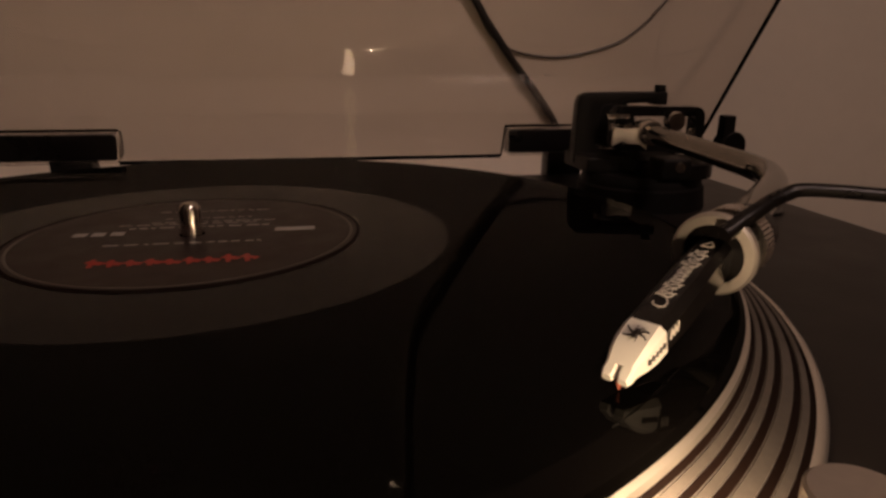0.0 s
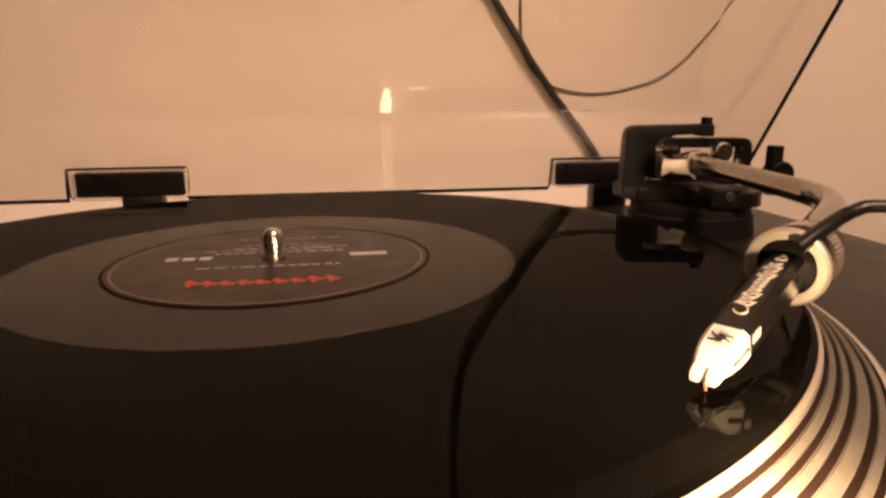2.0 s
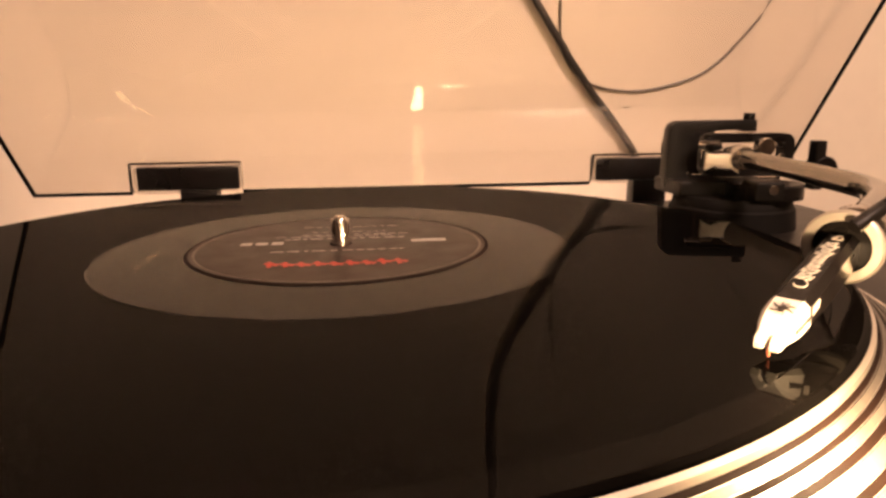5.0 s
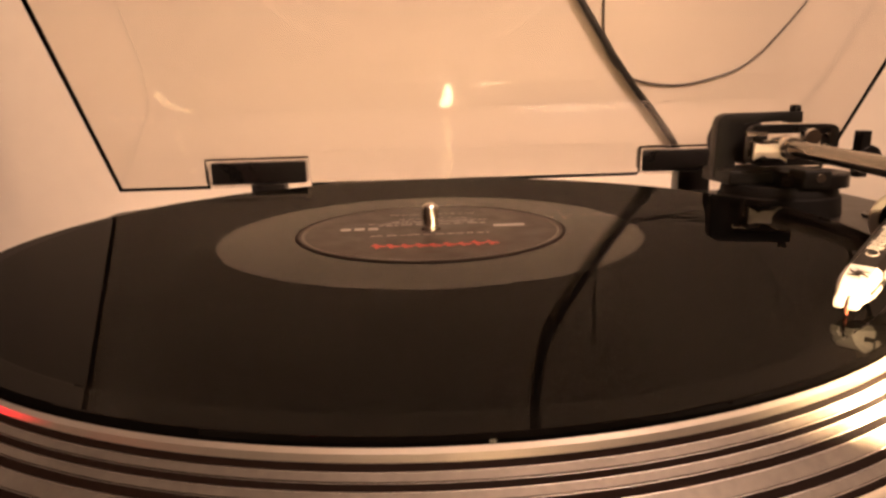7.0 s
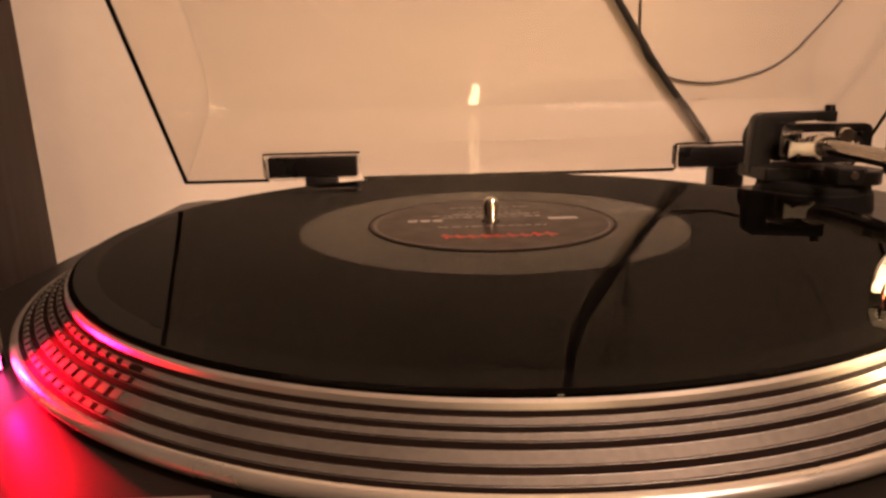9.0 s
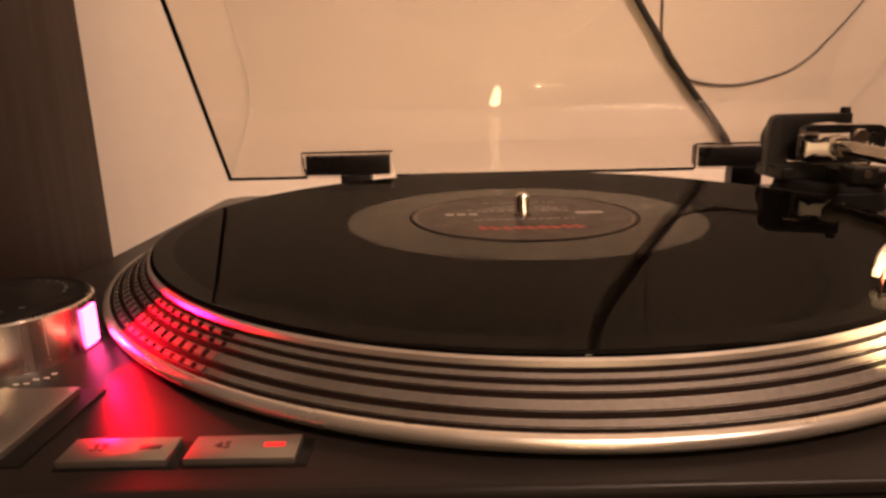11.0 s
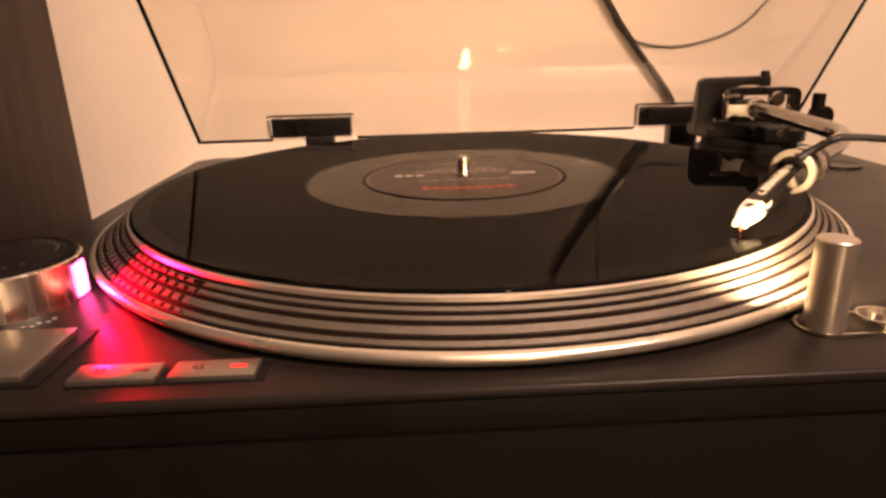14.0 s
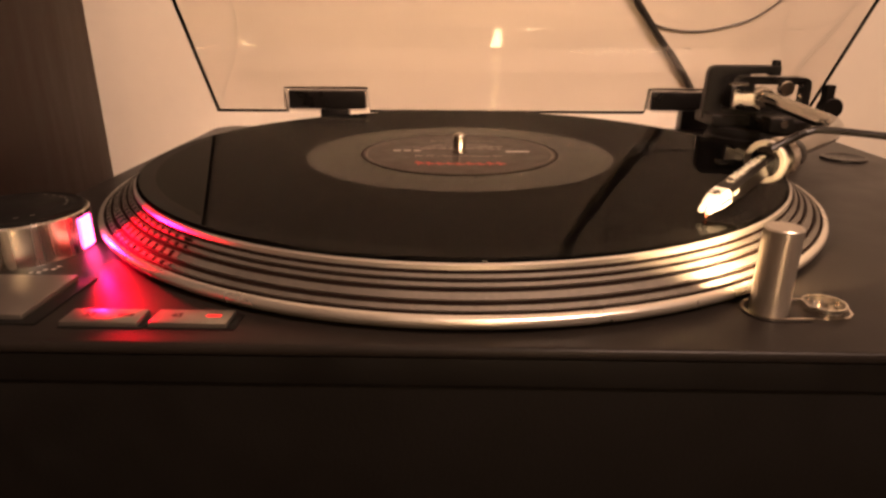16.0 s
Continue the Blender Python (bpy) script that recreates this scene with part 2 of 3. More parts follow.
def merged(*parts):
    """Several bmeshes as one."""
    out = bmesh.new()
    for bm in parts:
        me = bpy.data.meshes.new("piece")
        bm.to_mesh(me)
        bm.free()
        out.from_mesh(me)
        bpy.data.meshes.remove(me)
    return out


def mesh_object(name, bm, mat, smooth=35):
    me = bpy.data.meshes.new(name)
    bm.to_mesh(me)
    bm.free()
    me.materials.append(mat)
    me.polygons.foreach_set("use_smooth", [True] * len(me.polygons))
    me.set_sharp_from_angle(angle=radians(smooth))
    return new(name, me)


def part(name, bm, mat, parent, label="", smooth=35):
    """One mesh under a thing or under one of its parts, given in the world's metres."""
    ob = mesh_object(name, bm, mat, smooth)
    ob.parent = parent
    if parent.type == "EMPTY":
        ob.matrix_parent_inverse = parent.matrix_basis.inverted()
    return tagged(ob, label)


def thing(name, base, label, category, group=""):
    ob = new(name)
    ob.empty_display_size = 0.01
    ob.matrix_basis = Matrix.Translation(base)
    return tagged(ob, label, category, group)


def setting(name, bm, mat, label, category):
    return tagged(mesh_object(name, bm, mat), label, category, kind="structure")


def lettering(name, words, size, m, mat, parent, label=""):
    """Built-in letters as a thin mesh; m puts the text's plane in the world."""
    curve = bpy.data.curves.new(name, "FONT")
    curve.body, curve.size, curve.align_x, curve.align_y, curve.extrude = words, size, "CENTER", "CENTER", 0.00005
    ob = bpy.data.objects.new(name, curve)
    me = bpy.data.meshes.new_from_object(ob)
    bpy.data.objects.remove(ob)
    me.transform(m)
    me.materials.clear()
    me.materials.append(mat)
    out = new(name, me)
    out.parent = parent
    if parent.type == "EMPTY":
        out.matrix_parent_inverse = parent.matrix_basis.inverted()
    return tagged(out, label)


def frame_shape(w, h, t, r=0.004):
    def rounded(a, b, q):
        out = []
        for cx, cy, s in ((a - q, b - q, 0), (-a + q, b - q, 90), (-a + q, -b + q, 180), (a - q, -b + q, 270)):
            out += [(cx + q * math.cos(radians(s + k)), cy + q * math.sin(radians(s + k))) for k in (0, 30, 60, 90)]
        return out
    return rounded(w, h, r), rounded(w - t, h - t, max(r - t, 0.0012))


def framed(w, h, t, thick, m, r=0.004):
    outer, inner = frame_shape(w, h, t, r)
    bm = bmesh.new()
    n = len(outer)
    vs = [[bm.verts.new((x, y, z)) for x, y in loop] for z in (-thick / 2, thick / 2) for loop in (outer, inner)]
    for i in range(n):
        j = (i + 1) % n
        for a, b in ((vs[0], vs[1]), (vs[1], vs[3]), (vs[3], vs[2]), (vs[2], vs[0])):
            bm.faces.new([a[i], a[j], b[j], b[i]])
    bmesh.ops.recalc_face_normals(bm, faces=bm.faces)
    bm.transform(m)
    return bm


# ---- the room ----
WALL_Y, TABLE_Z, DECK_Z = 0.276, -0.105, -0.0165
setting("wall_north", box((-1.6, WALL_Y, -0.85), (1.6, WALL_Y + 0.12, 1.6)), M_WALL, "cream painted plaster wall behind the turntable", "wall")
# unseen walls, coloured darker than the north wall to keep the room dim
setting("wall_south", box((-1.6, -2.62, -0.85), (1.6, -2.5, 1.6)), M_ROOM, "unseen room wall, colour darkened to keep the room dim", "wall")
setting("wall_west", box((-1.72, -2.62, -0.85), (-1.6, WALL_Y + 0.12, 1.6)), M_ROOM, "unseen room wall, colour darkened to keep the room dim", "wall")
setting("wall_east", box((1.6, -2.62, -0.85), (1.72, WALL_Y + 0.12, 1.6)), M_ROOM, "unseen room wall, colour darkened to keep the room dim", "wall")
setting("ceiling", box((-1.72, -2.62, 1.6), (1.72, WALL_Y + 0.12, 1.7)), M_CEIL, "plain pale painted ceiling", "ceiling")
setting("floor", box((-1.72, -2.62, -0.95), (1.72, WALL_Y + 0.12, -0.85)), M_FLOOR, "brown wooden board floor", "floor")

table = thing("table", (0.05, -0.05, -0.85), "dark wooden table against a cream wall", "table")
part("tabletop", box((-0.75, -0.36, TABLE_Z - 0.035), (0.85, WALL_Y - 0.004, TABLE_Z), 0.003), M_TABLE, table)
for lx in (-0.70, 0.74):
    for ly in (-0.31, 0.20):
        part("leg", box((lx, ly, -0.85), (lx + 0.06, ly + 0.06, TABLE_Z - 0.035), 0.003), M_TABLE, table)

cabinet = thing("loudspeaker_cabinet", (-0.34, 0.0, TABLE_Z), "tall dark brown wood-veneered cabinet standing beside the turntable", "cabinet")
part("side_panel", box((-0.2601, -0.155, TABLE_Z), (-0.2421, 0.11, 0.36), 0.0015), M_CABINET, cabinet)
part("side_panel", box((-0.45, -0.155, TABLE_Z), (-0.432, 0.11, 0.36), 0.0015), M_CABINET, cabinet)
part("top_panel", box((-0.4318, -0.155, 0.342), (-0.2603, 0.11, 0.3595), 0.001), M_CABINET, cabinet)
part("bottom_panel", box((-0.4318, -0.155, TABLE_Z), (-0.2603, 0.11, TABLE_Z + 0.018), 0.001), M_CABINET, cabinet)
part("front_panel", box((-0.45, -0.172, TABLE_Z), (-0.2421, -0.1555, 0.36), 0.002), M_MATT, cabinet, "black front panel")
part("back_panel", box((-0.4318, 0.098, TABLE_Z + 0.0185), (-0.2603, 0.109, 0.3415), 0.001), M_CABINET, cabinet)

# ---- the turntable ----
deck = thing("turntable", (0.0385, 0.002, TABLE_Z), "black direct-drive turntable with a raised clear dust cover, playing a record", "turntable")
X0, X1, Y0, Y1 = -0.188, 0.265, -0.174, 0.178


def plinth_outline(grow=0.0, cut=0.011):
    a, b, c, e = X0 - grow, X1 + grow, Y0 - grow, Y1 + grow
    return [(a + 0.004, c), (b - 0.004, c), (b, c + 0.004), (b, e - cut), (b - cut, e), (a + cut, e), (a, e - cut), (a, c + 0.004)]


plinth = part("plinth", prism(plinth_outline(), -0.0200, DECK_Z, 0.0016, 3), M_DECK, deck, "dark grey satin-painted metal top plate")
part("body", prism(plinth_outline(-0.0006), -0.0285, -0.0199, 0.0006, 2), M_SIDE, deck, "black plinth side")
part("base", prism(plinth_outline(-0.0015), -0.088, -0.0288, 0.002, 2), M_RUBBER, deck, "heavy black rubber base")
for fx in (-0.15, 0.227):
    for fy in (-0.135, 0.14):
        part("foot", lathe([(0.0, TABLE_Z), (0.026, TABLE_Z), (0.028, -0.099), (0.025, -0.0875), (0.0, -0.0875)], (fx, fy), 32), M_RUBBER, deck)

# platter: a cone of aluminium with raised rows and dark grooves between them
TOP, LOW = (0.1520, -0.0030), (0.1650, -0.0115)


def cone(s, out=0.0):
    k = (0.547, 0.837)
    return (TOP[0] + (LOW[0] - TOP[0]) * s + out * k[0], TOP[1] + (LOW[1] - TOP[1]) * s + out * k[1])


platter = part("platter", lathe([(0.004, -0.0046), (0.1495, -0.0046), (0.1500, -0.0016), (0.1512, -0.0013), (0.1519, -0.0018), (0.1521, -0.0029), cone(0.0, -0.0002),
                                 cone(1.0, -0.0002), (0.1652, -0.0114), (0.1661, -0.0119), (0.1663, -0.0134), (0.1655, -0.0147), (0.150, -0.0150), (0.030, -0.0150)], steps=256),
               M_PLATE, deck, "polished aluminium platter with strobe rows")
part("platter_rim", lathe([(0.1649, -0.01115), (0.1656, -0.0112), (0.1664, -0.0116), (0.1670, -0.0122), (0.1672, -0.0129), (0.1670, -0.0138), (0.1658, -0.0151)], steps=256), M_RIM, platter, "polished lower rim")
part("platter_lip", lathe([(0.1499, -0.0015), (0.1512, -0.0011), (0.1521, -0.0016), (0.1523, -0.0029)], steps=256), M_LIP, platter, "polished upper lip")
GROOVES = [(0.0, 0.09), (0.20, 0.28), (0.39, 0.49), (0.67, 0.775), (0.90, 1.0)]
for s0, s1 in GROOVES:
    part("groove", lathe([cone(s0 + 0.004, -0.00018), cone(s0 + 0.006, 0.00004), cone(s1 - 0.006, 0.00004), cone(s1 - 0.004, -0.00018)], steps=256), M_GROOVE, platter, "dark groove between strobe rows")
ROWS_OF_DOTS = [(0.09, 0.20), (0.28, 0.39), (0.49, 0.67), (0.775, 0.90)]
part("spindle", lathe([(0.0, 0.0100), (0.0016, 0.0099), (0.0027, 0.0090), (0.0031, 0.0078), (0.0031, -0.0046), (0.0, -0.0046)], steps=40), M_CHROME, deck, "polished steel spindle")

# buttons
part("start_stop_bezel", prism([(-0.160, -0.1640), (-0.1205, -0.1640), (-0.1205, -0.1300), (-0.160, -0.1300)], DECK_Z - 0.002, DECK_Z + 0.0006, 0.0004), M_SIDE, deck)
start_stop = part("start_stop_button", box((-0.157, -0.1615, DECK_Z), (-0.1257, -0.1320, -0.0143), 0.0004), M_SILVER, deck, "square silver start button")
for bx, words, lit in ((-0.1131, "33", False), (-0.0877, "45", True)):
    part("button_bezel", box((bx - 0.0004, -0.1654, DECK_Z - 0.002), (bx + 0.0246, -0.1552, DECK_Z + 0.0004), 0.0004), M_SIDE, deck)
    b = part("speed_button", box((bx, -0.1648, DECK_Z), (bx + 0.0222, -0.1560, -0.0147), 0.0004), M_SILVER, deck, "flat silver speed button")
    lettering("digits", words, 0.0034, pose(bx + 0.0066, -0.1600, -0.01462), M_INK, b)
    part("indicator", box((bx + 0.0150, -0.1608, -0.0149), (bx + 0.0194, -0.1592, -0.01458), 0.0001), M_LED if lit else M_INK, b)

# power knob with the strobe window
KX, KY, KR = -0.1635, -0.101, 0.0236
knob = part("strobe_housing", lathe([(0.0, -0.0020), (KR - 0.0006, -0.0020), (KR, -0.0026), (KR, -0.0140), (KR + 0.0004, DECK_Z), (0.0, DECK_Z)], (KX, KY), 96), M_BRUSH, deck, "brushed aluminium strobe housing")
part("power_knob", lathe([(0.0, -0.0004), (0.0175, -0.0004), (0.0185, -0.0010), (0.0200, -0.0010), (0.0210, -0.0004), (0.0218, -0.0008), (0.0220, -0.0019), (0.0, -0.0019)], (KX, KY), 72), M_RUBBER, knob, "glossy black power knob")
for a0 in (12, 24, 33, 47, 58, 72, 84, 300, 318):
    part("dial_mark", lathe([(0.0160, -0.00038), (0.0162, -0.00030), (0.0167, -0.00030), (0.0169, -0.00038)], (KX, KY), 4, a0, a0 + 5), M_WIRE, knob)
part("strobe_window", lathe([(KR - 0.0002, -0.0160), (KR + 0.0006, -0.0158), (KR + 0.0006, -0.0046), (KR - 0.0002, -0.0042)], (KX, KY), 14, -6, 13), M_STROBE, knob, "glowing red strobe window")

# small pale print on the plate beside the housing
for k in range(7):
    a = radians(-38 - 4.2 * k)
    r = 0.0300 + 0.0012 * (k % 2)
    part("print_bar", box((KX + r * math.cos(a) - 0.0007, KY + r * math.sin(a) - 0.0004, DECK_Z - 0.0002), (KX + r * math.cos(a) + 0.0007, KY + r * math.sin(a) + 0.0004, DECK_Z + 0.0001)), M_PALE, deck)

# pop-up stylus lamp in its long recess
PX, PY, PR = 0.0921, -0.1490, 0.0054
pill = [(PX + 0.0078 * math.cos(radians(a)), PY + 0.0078 * math.sin(radians(a))) for a in range(90, 271, 12)] + \
       [(PX + 0.0165 + 0.0068 * math.cos(radians(a)), PY + 0.0005 + 0.0068 * math.sin(radians(a))) for a in range(-90, 91, 12)]
part("lamp_recess", prism(pill, DECK_Z - 0.002, DECK_Z + 0.0005, 0.0003), M_DECK, deck, "recess round the stylus lamp")
part("recess_rim", framed(0.0160, 0.0072, 0.0007, 0.0012, pose(PX + 0.0082, PY + 0.0003, DECK_Z + 0.0004), 0.0071), M_CHROME, deck, "thin polished recess rim")
part("recess_cup", lathe([(0.0, DECK_Z + 0.0008), (0.0052, DECK_Z + 0.0008), (0.0055, DECK_Z + 0.0030), (0.0061, DECK_Z + 0.0030), (0.0062, DECK_Z - 0.0018)], (PX + 0.0165, PY + 0.0005), 40), M_CHROME, deck, "small polished round well")
lamp = part("stylus_lamp", lathe([(0.0, 0.0102), (PR - 0.0004, 0.0102), (PR, 0.0098), (PR, DECK_Z), (0.0, DECK_Z)], (PX, PY), 64), M_PILLAR, deck, "raised brushed aluminium stylus lamp")
part("bulb", lathe([(0.0, 0.0), (0.0014, 0.0003), (0.0022, 0.0010), (0.0022, 0.003), (0.0, 0.0032)], steps=20, axis=((PX + 0.0006, PY + PR + 0.0003, 0.0056), (PX + 0.0006, PY + PR - 0.01, 0.0068))), M_BULB, lamp, "glowing bulb")

# hinges and dust cover
for hx in (-0.1330, 0.1476):
    hinge = part("hinge", box((hx, 0.1800, -0.0032), (hx + 0.0605, 0.1920, 0.0108), 0.0016, 3), M_BLACK, deck, "black plastic dust cover hinge")
    part("hinge_frame", framed(0.0325, 0.0088, 0.0016, 0.004, pose(hx + 0.03025, 0.1795, 0.0040, 90)), M_CLEAR, hinge, "clear rim round the hinge").visible_shadow = False
    part("hinge_post", box((hx + 0.0260 - 0.001, 0.1785, -0.060), (hx + 0.047, 0.1900, -0.0030), 0.001), M_BLACK, hinge)
CU, CN = Vector((0, -0.590, 0.8074)), Vector((0, 0.8074, 0.590))
CO = Vector((0.038, 0.1590, -0.0020))


def cover_point(x, u, n):
    return CO + Vector((x, 0, 0)) + CU * u + CN * n


def cover_shell(half, length, depth, inset, t):
    """Back wall, a crease, a gentle bend of 52 degrees, the flat top and the front wall, with leaning side walls; a shell of thickness t."""
    bend, turn = 0.045, radians(52)
    fold = Vector((0.0044, depth - bend * (1 - math.cos(turn))))
    outer = [Vector((-0.0012, 0.0)), fold]
    for k in range(1, 19):
        a = turn * (1 - k / 18)
        outer.append(fold + bend * Vector((math.sin(turn) - math.sin(a), math.cos(a) - math.cos(turn))))
    outer += [Vector((length - 0.006, depth)), Vector((length - 0.002, depth - 0.004)), Vector((length, 0.0))]
    inner = []
    for k, p in enumerate(outer):
        before = (p - outer[k - 1]).normalized() if k else None
        after = (outer[k + 1] - p).normalized() if k + 1 < len(outer) else None
        ways = [Vector((w.y, -w.x)) for w in (before, after) if w]
        n = sum(ways, Vector((0, 0))).normalized()
        inner.append(p + n * (t / max(0.4, n.dot(ways[0]))))
    for p in (inner[0], inner[-1]):
        p.y = 0.0
    bm = bmesh.new()
    sides = []
    for profile, narrower in ((outer, 0.0), (inner, t)):
        rows = []
        for sign in (-1, 1):
            rows.append([bm.verts.new(cover_point(sign * (half - narrower - inset * p.y / depth), p.x, p.y)) for p in profile])
        a, b = rows
        for k in range(len(profile) - 1):
            bm.faces.new([a[k], a[k + 1], b[k + 1], b[k]])
        bm.faces.new(a)
        bm.faces.new(b[::-1])
        sides.append(rows)
    (oa, ob), (ia, ib) = sides
    for p, q in ((oa[0], ob[0]), (ob[0], ob[-1]), (ob[-1], oa[-1]), (oa[-1], oa[0])):
        match = {oa[0]: ia[0], ob[0]: ib[0], ob[-1]: ib[-1], oa[-1]: ia[-1]}
        bm.faces.new([p, q, match[q], match[p]])
    bmesh.ops.recalc_face_normals(bm, faces=bm.faces)
    return bm


cover = part("dust_cover", cover_shell(0.220, 0.345, 0.0830, 0.003, 0.0028), M_CLEAR, deck, "open clear acrylic dust cover")
# notches in the cover's back wall, where the hinges sit; their flanks lean with the wall
for hx in (-0.1330, 0.1476):
    notch = box((hx - 0.0022, 0.140, -0.020), (hx + 0.0627, 0.215, 0.0128))
    for v in notch.verts:
        v.co.x *= (0.409 + 1.37 * (v.co.z + 0.002)) / 0.432
    cutter = mesh_object("cutter", notch, M_CLEAR)
    cut = cover.modifiers.new("notch", "BOOLEAN")
    cut.operation, cut.object, cut.solver = "DIFFERENCE", cutter, "EXACT"
    bpy.context.view_layer.update()
    whole = cover.data
    cover.data = bpy.data.meshes.new_from_object(cover.evaluated_get(bpy.context.evaluated_depsgraph_get()))
    cover.modifiers.clear()
    bpy.data.meshes.remove(whole)
    bpy.data.objects.remove(cutter)
cover.data.name = "dust_cover"
for face in cover.data.polygons:
    face.use_smooth = True
cover.data.set_sharp_from_angle(angle=radians(12))
cover.visible_shadow = False

# ---- tonearm ----
arm_base = part("tonearm_base", lathe([(0.0, -0.0010), (0.0270, -0.0010), (0.0285, -0.0030), (0.0290, -0.0060), (0.0300, -0.0070), (0.0310, DECK_Z), (0.0, DECK_Z)], (0.1930, 0.098), 72), M_RUBBER, deck, "black tonearm base")
part("base_block", box((0.1625, 0.092, -0.0012), (0.2120, 0.124, 0.0062), 0.0016, 3), M_MATT, arm_base)
part("height_ring", lathe([(0.0, 0.0060), (0.0170, 0.0060), (0.0178, 0.0052), (0.0178, -0.0012), (0.0, -0.0012)], (0.2030, 0.086), 48), M_BLACK, arm_base, "black height ring")
part("side_lug", box((0.188, 0.068, -0.0010), (0.203, 0.082, 0.0085), 0.002, 3), M_MATT, arm_base)
part("lug_screw", lathe([(0.0, 0.0), (0.0022, 0.0), (0.0024, 0.0004), (0.0024, 0.003), (0.0, 0.003)], steps=20, axis=((0.1965, 0.0672, 0.0045), (0.1965, 0.08, 0.0045))), M_CHROME, arm_base, "small bright screw")


def yoke_shape():
    """A C-shaped bracket, open to the right: an outline in the plane of x and z."""
    out = [(0.0450, 0.0362), (0.0450, 0.0300), (0.0385, 0.0300), (0.0375, 0.0312), (0.0150, 0.0300), (0.0128, 0.0280), (0.0116, 0.0100), (0.0118, 0.0068), (0.0135, 0.0056),
           (0.0450, 0.0056), (0.0450, 0.0000), (0.0015, 0.0000), (0.0000, 0.0020), (0.0012, 0.0310), (0.0025, 0.0340), (0.0055, 0.0356)]
    return out


# the bracket's plane stands upright and is turned a little to the front
yoke = part("yoke", prism(yoke_shape(), -0.0055, 0.0055, 0.0007, 2, pose(0.1624, 0.1145, 0.0, 90, 0, -9)), M_MATT, arm_base, "black C-shaped outer yoke")
part("yoke_screw", lathe([(0.0, 0.0), (0.0026, 0.0), (0.0028, 0.0004), (0.0028, 0.0035), (0.0, 0.0035)], steps=24, axis=((0.2035, 0.106, 0.0395), (0.2035, 0.106, 0.03))), M_BLACK, arm_base)
part("gimbal", framed(0.0228, 0.0110, 0.0046, 0.010, pose(0.2030, 0.1060, 0.0182, 90, 0, -6), 0.0048), M_BLACK, arm_base, "black inner gimbal")
part("pivot_block", box((0.1795, 0.092, 0.0110), (0.1960, 0.108, 0.0215), 0.0018, 3), M_TUBE, arm_base, "satin metal pivot block")
part("pivot_plate", prism([(-0.0085, -0.0045), (-0.0055, -0.0028), (0.0040, -0.0034), (0.0075, -0.0058), (0.0056, 0.0040), (-0.0048, 0.0036), (-0.0085, 0.0046)], 0.0, 0.004, 0.0005, 2, pose(0.1805, 0.0870, 0.0168, 90, 0, -18)), M_RIM, arm_base, "polished waisted pivot plate")
part("pivot_strip", box((0.1735, 0.098, 0.0238), (0.1850, 0.102, 0.0262), 0.0006), M_CHROME, arm_base, "bright metal strip")
part("pivot_cap", lathe([(0.0, 0.0), (0.0042, 0.0002), (0.0048, 0.0012), (0.0048, 0.005), (0.0, 0.005)], steps=32, axis=((0.2085, 0.0950, 0.0225), (0.2085, 0.11, 0.0225))), M_CHROME, arm_base, "polished pivot cap")
part("pivot_screw", lathe([(0.0, 0.0), (0.0020, 0.0003), (0.0024, 0.0012), (0.0024, 0.004), (0.0, 0.004)], steps=24, axis=((0.2215, 0.0990, 0.0165), (0.2215, 0.11, 0.0165))), M_CHROME, arm_base, "small bright screw")
part("counterweight", lathe([(0.0, 0.0), (0.0120, 0.0), (0.0130, 0.001), (0.0130, 0.024), (0.0120, 0.025), (0.0, 0.025)], steps=48, axis=((0.190, 0.128, 0.0185), (0.191, 0.16, 0.0185))), M_MATT, arm_base, "black counterweight")
arm = part("arm_tube", tube([(0.1885, 0.096, 0.0190), (0.1875, 0.060, 0.0180), (0.1850, 0.018, 0.0168), (0.1810, -0.008, 0.0164), (0.1700, -0.028, 0.0166), (0.156, -0.045, 0.0170), (0.142, -0.0600, 0.0172), (0.132, -0.071, 0.0172), (0.122, -0.0815, 0.0170)], 0.0042, 20), M_TUBE, arm_base, "S-shaped satin metal arm tube")
part("arm_socket", lathe([(0.0, 0.0), (0.0054, 0.0), (0.0060, 0.0008), (0.0062, 0.006), (0.0054, 0.010), (0.0, 0.010)], steps=40, axis=((0.1880, 0.0800, 0.0186), (0.1883, 0.10, 0.0190))), M_CHROME, arm_base, "polished arm socket")
lever = part("cueing_lever", box((0.2265, 0.083, 0.002), (0.2320, 0.090, 0.0262), 0.0012, 3), M_BLACK, arm_base, "black upright cueing lever")
part("lever_hub", lathe([(0.0, 0.0), (0.0058, 0.0), (0.0066, 0.0008), (0.0066, 0.008), (0.0, 0.008)], steps=32, axis=((0.2320, 0.0825, 0.0120), (0.2320, 0.0925, 0.0120))), M_BLACK, lever)
part("arm_rest_socket", lathe([(0.0, DECK_Z + 0.0008), (0.0105, DECK_Z + 0.0008), (0.0118, DECK_Z + 0.0014), (0.0128, DECK_Z + 0.0012), (0.0132, DECK_Z - 0.0004), (0.0, DECK_Z - 0.0004)], (0.2370, 0.069), 48), M_BLACK, deck, "round black socket in the top plate")

